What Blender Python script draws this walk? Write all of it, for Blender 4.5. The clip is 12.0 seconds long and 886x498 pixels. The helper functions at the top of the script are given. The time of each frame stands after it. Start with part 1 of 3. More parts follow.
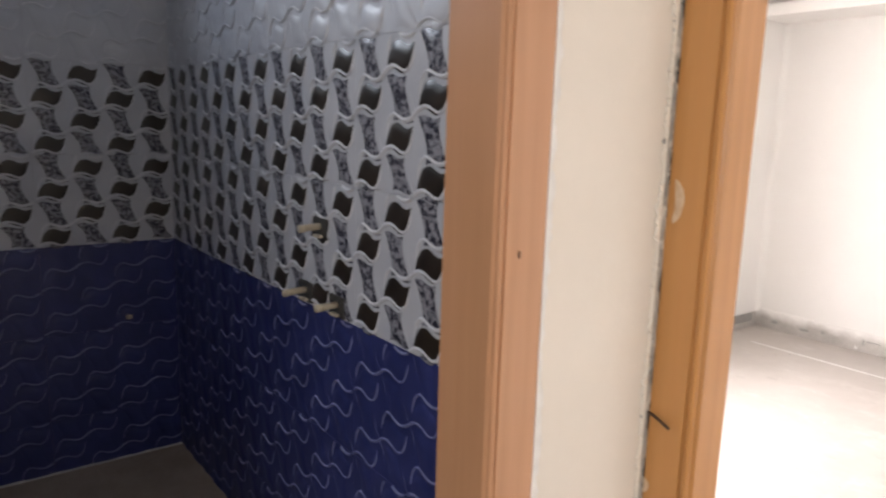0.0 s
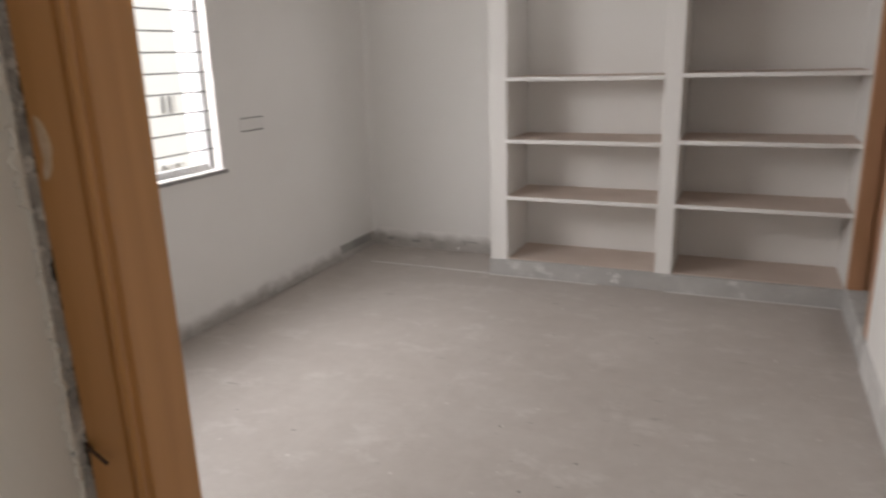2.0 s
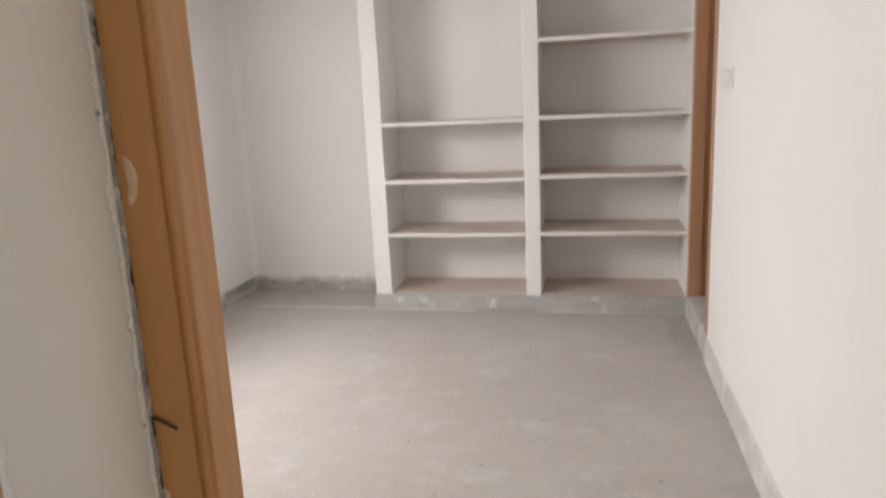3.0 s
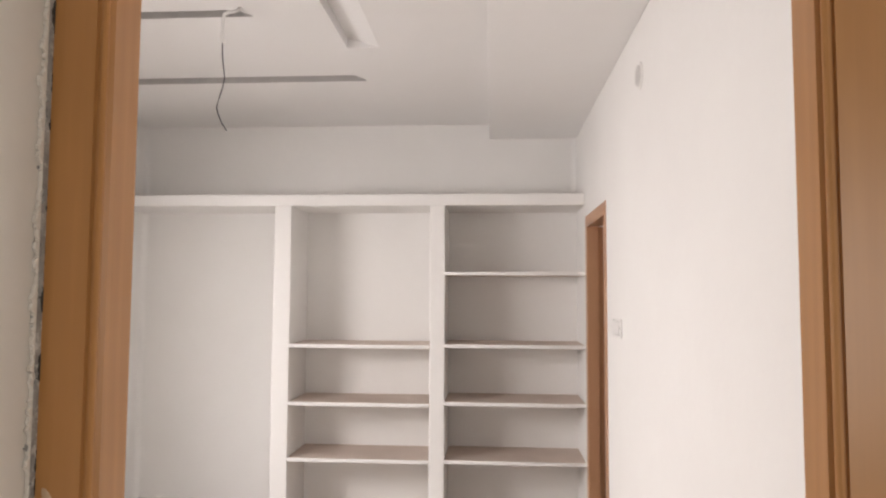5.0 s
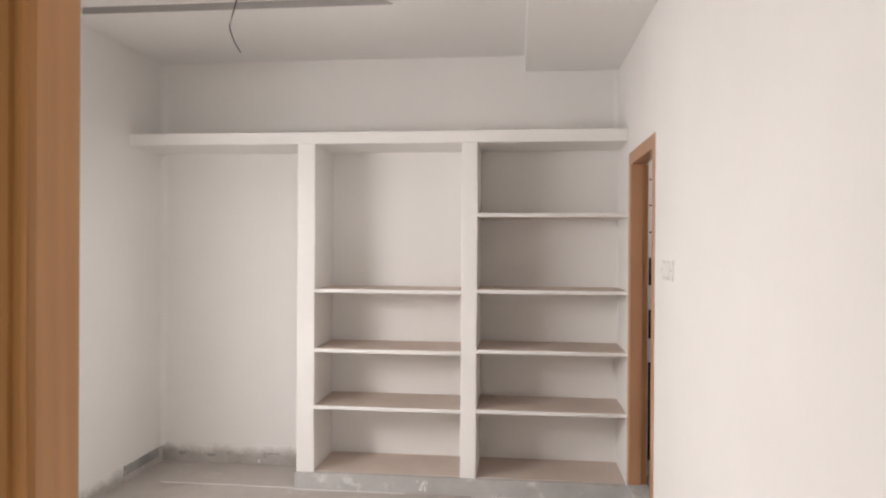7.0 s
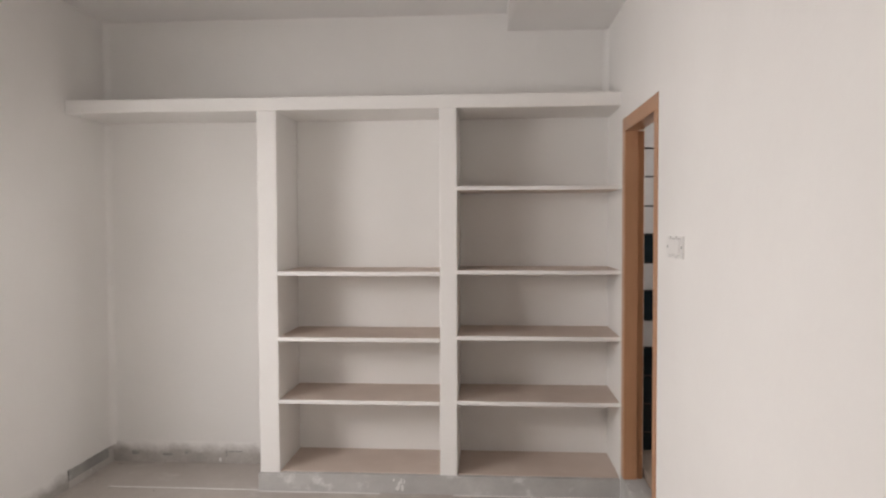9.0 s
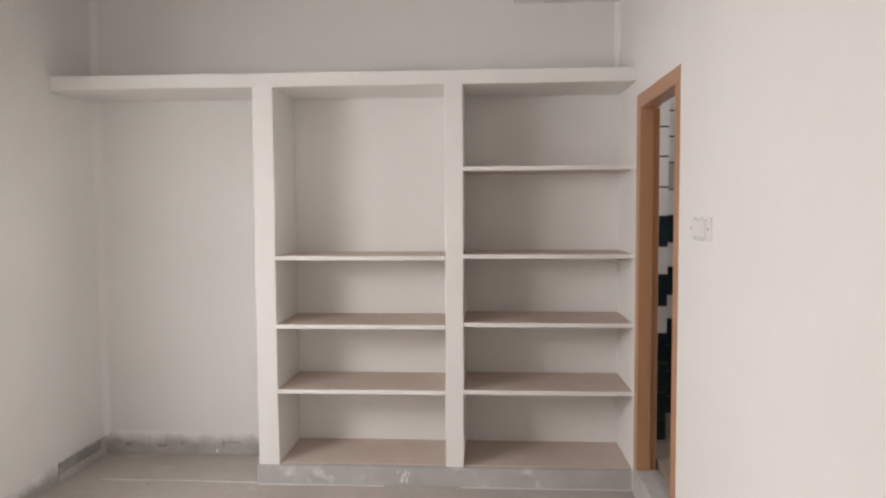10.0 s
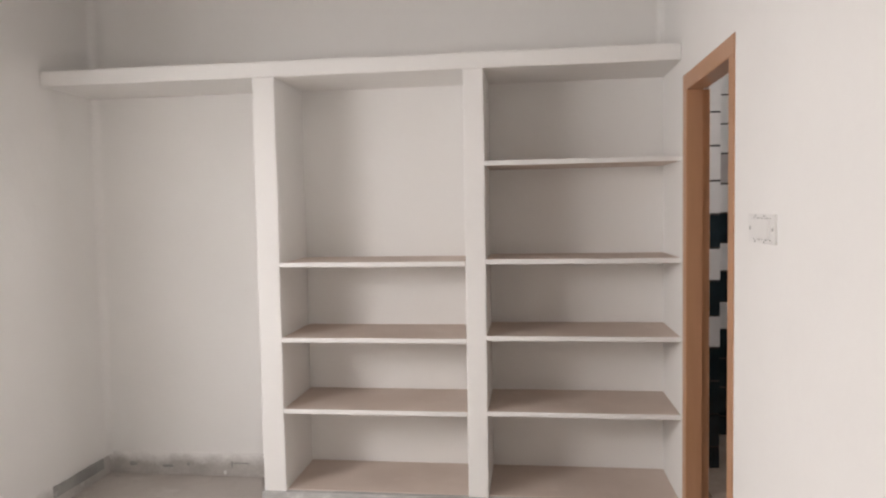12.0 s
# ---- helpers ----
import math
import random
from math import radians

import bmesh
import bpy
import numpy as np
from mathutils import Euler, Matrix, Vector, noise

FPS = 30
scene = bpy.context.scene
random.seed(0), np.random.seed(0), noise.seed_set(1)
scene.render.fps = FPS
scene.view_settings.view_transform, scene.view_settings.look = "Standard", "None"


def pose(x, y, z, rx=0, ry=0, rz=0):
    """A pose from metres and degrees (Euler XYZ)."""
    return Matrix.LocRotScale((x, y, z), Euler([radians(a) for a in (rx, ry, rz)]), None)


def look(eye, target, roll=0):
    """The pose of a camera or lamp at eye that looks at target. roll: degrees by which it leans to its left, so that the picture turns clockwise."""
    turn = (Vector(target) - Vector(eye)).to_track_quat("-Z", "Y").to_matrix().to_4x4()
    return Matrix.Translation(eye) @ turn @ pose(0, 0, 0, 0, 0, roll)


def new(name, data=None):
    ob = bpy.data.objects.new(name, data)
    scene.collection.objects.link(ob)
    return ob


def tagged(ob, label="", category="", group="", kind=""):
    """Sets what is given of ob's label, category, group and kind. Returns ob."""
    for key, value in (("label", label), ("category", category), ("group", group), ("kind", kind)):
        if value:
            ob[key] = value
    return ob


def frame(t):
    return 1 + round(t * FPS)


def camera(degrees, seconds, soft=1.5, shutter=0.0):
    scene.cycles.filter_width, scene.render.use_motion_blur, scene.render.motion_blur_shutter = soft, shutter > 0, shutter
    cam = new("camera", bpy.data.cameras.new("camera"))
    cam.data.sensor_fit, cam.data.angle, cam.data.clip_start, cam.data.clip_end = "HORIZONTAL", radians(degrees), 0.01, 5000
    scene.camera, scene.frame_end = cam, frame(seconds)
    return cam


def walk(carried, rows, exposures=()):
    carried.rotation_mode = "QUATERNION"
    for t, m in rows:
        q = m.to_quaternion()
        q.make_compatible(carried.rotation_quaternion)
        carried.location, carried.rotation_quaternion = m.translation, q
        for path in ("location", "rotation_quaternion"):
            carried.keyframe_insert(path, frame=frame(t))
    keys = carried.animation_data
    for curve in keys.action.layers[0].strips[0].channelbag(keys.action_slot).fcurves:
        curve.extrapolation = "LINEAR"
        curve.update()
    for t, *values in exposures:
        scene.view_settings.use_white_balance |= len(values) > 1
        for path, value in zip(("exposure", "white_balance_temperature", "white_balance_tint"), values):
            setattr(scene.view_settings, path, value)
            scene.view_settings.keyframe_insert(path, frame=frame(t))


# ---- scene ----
cam = camera(65.0, 12.0, soft=2.2, shutter=0.4)
PATH = [
    (0, (0.156, 0.157, 1.444), (-1.406, 1.355, 1.089), 1.7),
    (0.5, (0.165, 0.233, 1.441), (-1.28, 1.557, 1.045), 0.8),
    (1, (0.164, 0.372, 1.448), (-1.165, 1.811, 1.048), -1.1),
    (1.5, (0.179, 0.499, 1.439), (-0.963, 2.088, 1.027), -1.5),
    (2, (0.196, 0.535, 1.421), (-0.587, 2.296, 0.886), -1.7),
    (2.5, (0.15, 0.386, 1.415), (-0.32, 2.257, 0.888), -2.2),
    (3, (0.143, 0.239, 1.429), (-0.271, 2.149, 1.005), -2.7),
    (3.5, (0.222, 0.12, 1.516), (-0.115, 2.091, 1.59), -0.7),
    (5.5, (0.090, 0.194, 1.612), (-0.016, 2.187, 1.745), 0.8),
    (6, (0.063, 0.241, 1.577), (-0.036, 2.238, 1.649), 1.5),
    (6.5, (0.083, 0.329, 1.562), (-0.112, 2.32, 1.591), 0.8),
    (8.5, (0.081, 0.697, 1.543), (-0.151, 2.682, 1.455), -0.1),
    (9, (0.011, 0.81, 1.545), (-0.123, 2.804, 1.477), -0.2),
    (9.5, (-0.043, 0.9, 1.532), (-0.135, 2.895, 1.415), -0.6),
    (10, (-0.059, 0.974, 1.531), (-0.178, 2.967, 1.419), -0.3),
    (10.5, (-0.024, 1.092, 1.547), (-0.217, 3.08, 1.444), -0.6),
    (11, (0.007, 1.181, 1.539), (-0.251, 3.162, 1.446), -1.2),
    (11.5, (0.043, 1.27, 1.537), (-0.245, 3.246, 1.433), -0.7),
    (12, (0.036, 1.385, 1.529), (-0.21, 3.367, 1.419), -1.0),
]
EXPOSURES = [(0.0, 1.18, 6600, 12), (0.5, 0.70, 6650, 12), (1.0, 0.32, 6300, 10), (1.5, 0.2, 6350, 9), (2.0, -0.52, 6450, 9), (2.5, -0.22, 6350, 8), (3.0, 0.06, 6450, 8), (3.5, 0.22, 6500, 11),
             (6.0, 0.28, 6650, 12), (6.5, 0.28, 6600, 11), (8.5, -0.09, 6550, 10), (12.0, 0.08, 6500, 10)]
walk(cam, [(t, look(eye, target, roll)) for t, eye, target, roll in PATH], EXPOSURES)

# ---- light ----
world = bpy.data.worlds.new("sky")
world.use_nodes = True
scene.world = world
wn = world.node_tree
sky = wn.nodes.new("ShaderNodeTexSky")
sky.sky_type = "NISHITA"
sky.sun_disc = False
sky.sun_elevation = radians(34.4)
sky.sun_rotation = radians(59)
wn.nodes["Background"].inputs["Strength"].default_value = 0.12
wn.links.new(sky.outputs[0], wn.nodes["Background"].inputs["Color"])

sun_data = bpy.data.lights.new("sun", "SUN")
sun_data.energy, sun_data.angle, sun_data.color = 5.0, radians(0.6), (1.0, 0.95, 0.87)
sun = new("sun", sun_data)
sun.matrix_world = look((10, 6, 8), (0, 0, 0))


def area_lamp(name, eye, target, w, h, watts, color):
    d = bpy.data.lights.new(name, "AREA")
    d.shape, d.size, d.size_y, d.energy, d.color = "RECTANGLE", w, h, watts, color
    ob = new(name, d)
    ob.matrix_world = look(eye, target)
    return ob


area_lamp("window_skylight", (-2.95, 2.655, 1.80), (-0.65, 3.45, -0.8), 1.76, 0.80, 86, (1.0, 0.955, 0.95))
# added fill from the unseen side of the hall; no such source is known
area_lamp("hall_fill_lamp", (1.75, -2.12, 1.55), (0.0, 0.9, 1.30), 1.2, 1.3, 23.5, (1.0, 0.965, 0.93))
area_lamp("vent_skylight", (-2.72, -0.05, 2.3), (-1.2, 0.6, 1.5), 0.55, 0.45, 7.0, (0.72, 0.84, 1.0))
# added fill that brightens the second bathroom's tiles
area_lamp("washroom_fill_lamp", (2.7, 4.6, 2.1), (1.0, 5.2, 1.3), 0.45, 0.45, 27, (1.0, 0.95, 0.93))

# ---- materials ----


def mat(name, rough=0.6, metal=0.0):
    m = bpy.data.materials.new(name)
    m.use_nodes = True
    b = m.node_tree.nodes["Principled BSDF"]
    b.inputs["Roughness"].default_value = rough
    b.inputs["Metallic"].default_value = metal
    return m, m.node_tree, b


def coords(t, scale=(1, 1, 1)):
    g = t.nodes.new("ShaderNodeNewGeometry")
    mp = t.nodes.new("ShaderNodeMapping")
    mp.inputs["Scale"].default_value = scale
    t.links.new(g.outputs["Position"], mp.inputs["Vector"])
    return mp.outputs["Vector"]


def noise_tex(t, vec, scale, detail=5.0, rough=0.55):
    n = t.nodes.new("ShaderNodeTexNoise")
    n.inputs["Scale"].default_value = scale
    n.inputs["Detail"].default_value = detail
    n.inputs["Roughness"].default_value = rough
    t.links.new(vec, n.inputs["Vector"])
    return n.outputs["Fac"]


def ramp(t, fac, stops):
    r = t.nodes.new("ShaderNodeValToRGB")
    e = r.color_ramp.elements
    while len(e) < len(stops):
        e.new(0.5)
    for k, (p, c) in enumerate(stops):
        e[k].position = p
        e[k].color = (*c, 1)
    t.links.new(fac, r.inputs["Fac"])
    return r.outputs["Color"]


def mix(t, fac, a, b, mode="MIX"):
    m = t.nodes.new("ShaderNodeMix")
    m.data_type, m.blend_type = "RGBA", mode
    for sock, v in ((m.inputs["Factor"], fac), (m.inputs[6], a), (m.inputs[7], b)):
        if isinstance(v, (int, float)):
            sock.default_value = v
        elif isinstance(v, tuple):
            sock.default_value = (*v, 1)
        else:
            t.links.new(v, sock)
    return m.outputs[2]


def bump(t, b, fac, strength, dist=0.01):
    n = t.nodes.new("ShaderNodeBump")
    n.inputs["Strength"].default_value = strength
    n.inputs["Distance"].default_value = dist
    t.links.new(fac, n.inputs["Height"])
    t.links.new(n.outputs[0], b.inputs["Normal"])


def speckled(name, dark, light, scale, rough, bump_strength, fine=60.0, wear=None, wear_at=(0.62, 0.70), wear_scale=3.0, swell=0.0):
    """Two scales of variation between two colours, with relief, and patches of wear."""
    m, t, b = mat(name, rough)
    v = coords(t)
    big = ramp(t, noise_tex(t, v, scale), [(0.3, dark), (0.7, light)])
    grain = noise_tex(t, v, fine, 3.0)
    col = mix(t, 0.12, big, ramp(t, grain, [(0.35, dark), (0.65, light)]))
    if wear:
        f = ramp(t, noise_tex(t, v, wear_scale, 8.0, 0.65), [(wear_at[0], (0, 0, 0)), (wear_at[1], (1, 1, 1))])
        col = mix(t, f, col, wear)
    t.links.new(col, b.inputs["Base Color"])
    bump(t, b, grain, bump_strength, 0.004)
    if swell:
        # the slow waves of a hand-floated wall under its fine grain
        n = t.nodes.new("ShaderNodeBump")
        n.inputs["Strength"].default_value = swell
        n.inputs["Distance"].default_value = 0.03
        t.links.new(noise_tex(t, v, 3.2, 3.0, 0.5), n.inputs["Height"])
        t.links.new(n.outputs[0], b.inputs["Normal"].links[0].from_node.inputs["Normal"])
    return m


PAINT = speckled("white_wall_paint", (0.86, 0.84, 0.815), (0.90, 0.885, 0.86), 1.3, 0.65, 0.10, 45.0, swell=0.22)
HALL_PAINT = speckled("cream_wall_paint", (0.71, 0.665, 0.595), (0.78, 0.735, 0.665), 1.6, 0.55, 0.15, 45.0, swell=0.22)
CEIL_PAINT = speckled("ceiling_paint", (0.87, 0.85, 0.83), (0.90, 0.885, 0.87), 0.9, 0.6, 0.05, 40.0)
CEMENT = speckled("bare_cement", (0.25, 0.245, 0.235), (0.42, 0.41, 0.39), 5.0, 0.85, 0.5, 90.0, (0.56, 0.55, 0.53), (0.56, 0.68), 6.0)
JOINT = speckled("crumbling_joint_cement", (0.24, 0.23, 0.215), (0.50, 0.48, 0.45), 38.0, 0.9, 0.8, 160.0, (0.66, 0.64, 0.60), (0.54, 0.62), 45.0)
GROOVE_SHADE = speckled("groove_shade_grey", (0.48, 0.46, 0.445), (0.56, 0.54, 0.52), 8.0, 0.9, 0.2, 60.0)
PLINTH = speckled("plinth_cement", (0.42, 0.41, 0.40), (0.56, 0.55, 0.53), 6.0, 0.8, 0.4, 90.0, (0.68, 0.67, 0.65), (0.56, 0.66), 7.0)
SKIRT = speckled("skirting_cement", (0.47, 0.445, 0.42), (0.60, 0.575, 0.545), 5.0, 0.85, 0.4, 80.0, (0.70, 0.69, 0.67), (0.52, 0.66), 6.0)
SKIRT_PALE = speckled("pale_skirting_cement", (0.57, 0.555, 0.54), (0.66, 0.645, 0.625), 5.0, 0.85, 0.4, 80.0, (0.74, 0.72, 0.70), (0.50, 0.64), 6.0)
SHELF_TOP = speckled("dusty_shelf_stone", (0.63, 0.53, 0.46), (0.70, 0.60, 0.53), 4.0, 0.75, 0.15, 120.0, (0.72, 0.62, 0.55), (0.58, 0.72), 5.0)
BATH_FLOOR = speckled("rough_screed", (0.24, 0.19, 0.155), (0.36, 0.29, 0.24), 6.0, 0.9, 0.6, 70.0)
RENDER_OUT = speckled("outside_render", (0.86, 0.85, 0.84), (0.90, 0.895, 0.885), 0.8, 0.8, 0.2, 30.0)
GROUND = speckled("yard_earth", (0.20, 0.17, 0.13), (0.32, 0.27, 0.21), 0.6, 0.95, 0.5, 20.0)
WHITE_PLASTIC = speckled("white_plastic", (0.82, 0.805, 0.78), (0.86, 0.845, 0.82), 20.0, 0.35, 0.02)
WHITE_SPLASH = speckled("white_paint_splash", (0.70, 0.69, 0.67), (0.82, 0.81, 0.79), 40.0, 0.5, 0.1)
DARK_GAP = speckled("dark_gap", (0.03, 0.028, 0.026), (0.06, 0.055, 0.05), 30.0, 0.8, 0.05)
STONE_SILL = speckled("sill_stone", (0.22, 0.21, 0.21), (0.33, 0.32, 0.31), 18.0, 0.4, 0.05)
STEEL = speckled("painted_grille_steel", (0.10, 0.10, 0.10), (0.17, 0.165, 0.16), 30.0, 0.5, 0.1)
ALU = speckled("window_frame_metal", (0.50, 0.50, 0.50), (0.60, 0.60, 0.60), 10.0, 0.4, 0.02)
RUST = speckled("rusty_iron", (0.05, 0.028, 0.015), (0.11, 0.06, 0.035), 90.0, 0.8, 0.3, 200.0)
WIRE = speckled("black_wire_sleeve", (0.035, 0.033, 0.04), (0.06, 0.055, 0.06), 60.0, 0.5, 0.05)
KNOT = speckled("dark_wood_knot", (0.14, 0.065, 0.03), (0.20, 0.10, 0.05), 200.0, 0.6, 0.1)
PIPE = speckled("ivory_pipe", (0.44, 0.37, 0.27), (0.58, 0.50, 0.38), 20.0, 0.4, 0.05)


def fading_cement(name, dark, light, top, soft):
    """Bare cement whose colour fades unevenly upward into that of the wall paint."""
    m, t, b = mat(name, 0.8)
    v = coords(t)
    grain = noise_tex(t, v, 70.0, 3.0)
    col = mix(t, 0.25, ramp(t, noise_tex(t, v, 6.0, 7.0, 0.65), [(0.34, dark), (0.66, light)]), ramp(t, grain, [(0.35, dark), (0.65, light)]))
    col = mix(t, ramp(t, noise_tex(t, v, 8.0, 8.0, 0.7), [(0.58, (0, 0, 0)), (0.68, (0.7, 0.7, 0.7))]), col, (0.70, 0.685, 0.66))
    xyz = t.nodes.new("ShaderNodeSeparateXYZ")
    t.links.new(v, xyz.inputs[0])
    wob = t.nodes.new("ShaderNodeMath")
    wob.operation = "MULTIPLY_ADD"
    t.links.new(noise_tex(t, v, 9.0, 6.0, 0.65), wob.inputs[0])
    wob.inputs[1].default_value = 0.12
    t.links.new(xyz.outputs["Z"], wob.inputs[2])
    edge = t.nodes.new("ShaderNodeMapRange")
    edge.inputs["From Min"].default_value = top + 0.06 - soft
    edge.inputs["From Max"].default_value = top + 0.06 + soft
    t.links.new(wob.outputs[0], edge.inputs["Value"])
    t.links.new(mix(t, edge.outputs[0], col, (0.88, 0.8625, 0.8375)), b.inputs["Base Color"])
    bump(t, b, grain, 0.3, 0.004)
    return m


SKIRT_WEST = fading_cement("faded_skirting_cement", (0.36, 0.34, 0.315), (0.52, 0.495, 0.465), 0.072, 0.036)
SKIRT_BAY = fading_cement("faded_bay_cement", (0.40, 0.375, 0.35), (0.58, 0.55, 0.52), 0.098, 0.030)


def floor_material():
    m, t, b = mat("dusty_cement_floor", 0.42)
    v = coords(t)
    base = ramp(t, noise_tex(t, v, 0.9, 6.0, 0.6), [(0.34, (0.465, 0.42, 0.385)), (0.50, (0.51, 0.465, 0.43)), (0.66, (0.555, 0.515, 0.48))])
    mid = noise_tex(t, v, 8.0, 9.0, 0.72)
    col = mix(t, 0.28, base, ramp(t, mid, [(0.35, (0.38, 0.34, 0.31)), (0.65, (0.58, 0.545, 0.51))]))
    # wiped patches of pale cement dust
    dust = ramp(t, noise_tex(t, coords(t, (1.0, 1.5, 1.0)), 3.4, 9.0, 0.74), [(0.54, (0, 0, 0)), (0.66, (0.6, 0.6, 0.6))])
    col = mix(t, dust, col, (0.63, 0.595, 0.56))
    # trowel lines that run with the room
    trowel = ramp(t, noise_tex(t, coords(t, (11.0, 0.55, 1.0)), 1.0, 4.0, 0.6), [(0.60, (0, 0, 0)), (0.74, (0.2, 0.2, 0.2))])
    col = mix(t, trowel, col, (0.62, 0.585, 0.55))
    # short dark scuffs
    scuff = ramp(t, noise_tex(t, coords(t, (6.0, 24.0, 1.0)), 1.0, 2.0, 0.5), [(0.715, (0, 0, 0)), (0.75, (0.6, 0.6, 0.6))])
    col = mix(t, scuff, col, (0.31, 0.285, 0.26))
    dots = ramp(t, noise_tex(t, v, 22.0, 2.0, 0.5), [(0.72, (0, 0, 0)), (0.75, (0.7, 0.7, 0.7))])
    col = mix(t, dots, col, (0.70, 0.67, 0.63))
    t.links.new(col, b.inputs["Base Color"])
    t.links.new(ramp(t, mid, [(0.3, (0.40, 0.40, 0.40)), (0.7, (0.60, 0.60, 0.60))]), b.inputs["Roughness"])
    bump(t, b, mid, 0.14, 0.004)
    return m


FLOOR = floor_material()


def wood_material(name, c1, c2, c3):
    m, t, b = mat(name, 0.34)
    v = coords(t, (9.0, 9.0, 0.9))
    wav = t.nodes.new("ShaderNodeTexWave")
    wav.wave_type = "RINGS"
    wav.inputs["Scale"].default_value = 1.2
    wav.inputs["Distortion"].default_value = 5.0
    wav.inputs["Detail"].default_value = 3.0
    wav.inputs["Detail Scale"].default_value = 1.6
    t.links.new(v, wav.inputs["Vector"])
    grain = noise_tex(t, coords(t, (120.0, 120.0, 5.0)), 1.0, 5.0)
    col = mix(t, 0.45, c2, ramp(t, wav.outputs["Fac"], [(0.0, c1), (0.6, c2), (1.0, c3)]))
    col = mix(t, 0.30, col, ramp(t, grain, [(0.35, c1), (0.65, c2)]))
    col = mix(t, ramp(t, noise_tex(t, coords(t), 3.0, 4.0), [(0.4, (0, 0, 0)), (0.7, (0.45, 0.45, 0.45))]), col, c3)
    t.links.new(col, b.inputs["Base Color"])
    bump(t, b, grain, 0.12, 0.002)
    return m


WOOD = wood_material("polished_door_wood", (0.41, 0.190, 0.058), (0.50, 0.242, 0.080), (0.55, 0.272, 0.102))
WOOD_PINK = wood_material("reddish_door_wood", (0.44, 0.228, 0.118), (0.51, 0.275, 0.148), (0.55, 0.295, 0.172))


def tile_glaze(name, c1, c2, rough=0.38, scale=9.0, lo=0.3, hi=0.7):
    m, t, b = mat(name, rough)
    v = coords(t)
    n = noise_tex(t, v, scale, 6.0, 0.6)
    t.links.new(ramp(t, n, [(lo, c1), (hi, c2)]), b.inputs["Base Color"])
    bump(t, b, noise_tex(t, v, 60.0, 2.0), 0.03, 0.002)
    return m


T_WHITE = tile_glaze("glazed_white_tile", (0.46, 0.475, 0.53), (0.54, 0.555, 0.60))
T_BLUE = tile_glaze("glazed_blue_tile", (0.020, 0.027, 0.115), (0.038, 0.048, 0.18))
# pale ridge glaze, with the ridges' highlight also held in this colour
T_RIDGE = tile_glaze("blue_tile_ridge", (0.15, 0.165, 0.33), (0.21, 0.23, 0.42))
# lighter than the tile itself: the light its relief catches is painted in
T_CREST = tile_glaze("lit_white_tile_crest", (0.58, 0.59, 0.63), (0.66, 0.67, 0.71))
T_DARK = tile_glaze("brown_black_glaze", (0.016, 0.012, 0.010), (0.035, 0.025, 0.018), 0.32)
T_GREY = tile_glaze("marbled_grey_glaze", (0.03, 0.03, 0.045), (0.30, 0.30, 0.34), 0.25, 95.0, 0.43, 0.57)
T_PLAIN = tile_glaze("plain_white_tile", (0.60, 0.58, 0.57), (0.66, 0.64, 0.63))
T_BLACK = tile_glaze("black_teal_tile", (0.010, 0.016, 0.020), (0.018, 0.030, 0.036), 0.15)
T_TAUPE = tile_glaze("taupe_tile", (0.36, 0.32, 0.31), (0.42, 0.38, 0.37))

# ---- mesh helpers ----


def finish(bm, name, material, parent=None, label="", smooth=False):
    bmesh.ops.recalc_face_normals(bm, faces=bm.faces)
    me = bpy.data.meshes.new(name)
    bm.to_mesh(me)
    bm.free()
    for m in (material if isinstance(material, (list, tuple)) else [material]):
        me.materials.append(m)
    if smooth:
        for p in me.polygons:
            p.use_smooth = True
    ob = new(name, me)
    if parent is not None:
        ob.parent = parent
    if label:
        ob["label"] = label
    return ob


def part(name, bm, material, parent, label="", smooth=False):
    return finish(bm, name, material, parent, label, smooth)


def boxes(*spans, bevel=0.0):
    """Boxes given as (x0, x1, y0, y1, z0, z1), joined."""
    bm = bmesh.new()
    for x0, x1, y0, y1, z0, z1 in spans:
        r = bmesh.ops.create_cube(bm, size=1.0)
        bmesh.ops.scale(bm, vec=(x1 - x0, y1 - y0, z1 - z0), verts=r["verts"])
        bmesh.ops.translate(bm, vec=((x0 + x1) / 2, (y0 + y1) / 2, (z0 + z1) / 2), verts=r["verts"])
    if bevel:
        bmesh.ops.bevel(bm, geom=list(bm.edges), offset=bevel, segments=2, profile=0.6, affect="EDGES")
    return bm


def worn_box(x0, x1, y0, y1, z0, z1, step=0.12, wobble=0.003, bevel=0.006):
    """A hand-plastered block: bevelled, cut along its length and slightly uneven."""
    bm = boxes((x0, x1, y0, y1, z0, z1))
    size = (x1 - x0, y1 - y0, z1 - z0)
    axis = size.index(max(size))
    n = int(size[axis] / step)
    low = (x0, y0, z0)[axis]
    for k in range(1, n):
        co, no = [0, 0, 0], [0, 0, 0]
        co[axis], no[axis] = low + size[axis] * k / n, 1
        bmesh.ops.bisect_plane(bm, geom=bm.verts[:] + bm.edges[:] + bm.faces[:], plane_co=co, plane_no=no)
    long_edges = [e for e in bm.edges if abs((e.verts[0].co - e.verts[1].co)[axis]) > 1e-5 and len(e.link_faces) == 2
                  and e.link_faces[0].normal.dot(e.link_faces[1].normal) < 0.5]
    bmesh.ops.bevel(bm, geom=long_edges, offset=bevel, segments=2, profile=0.6, affect="EDGES")
    for v in bm.verts:
        p = v.co * 3.1
        v.co += Vector((noise.noise(p), noise.noise(p + Vector((7, 0, 0))), noise.noise(p + Vector((0, 9, 0))))) * wobble
    return bm


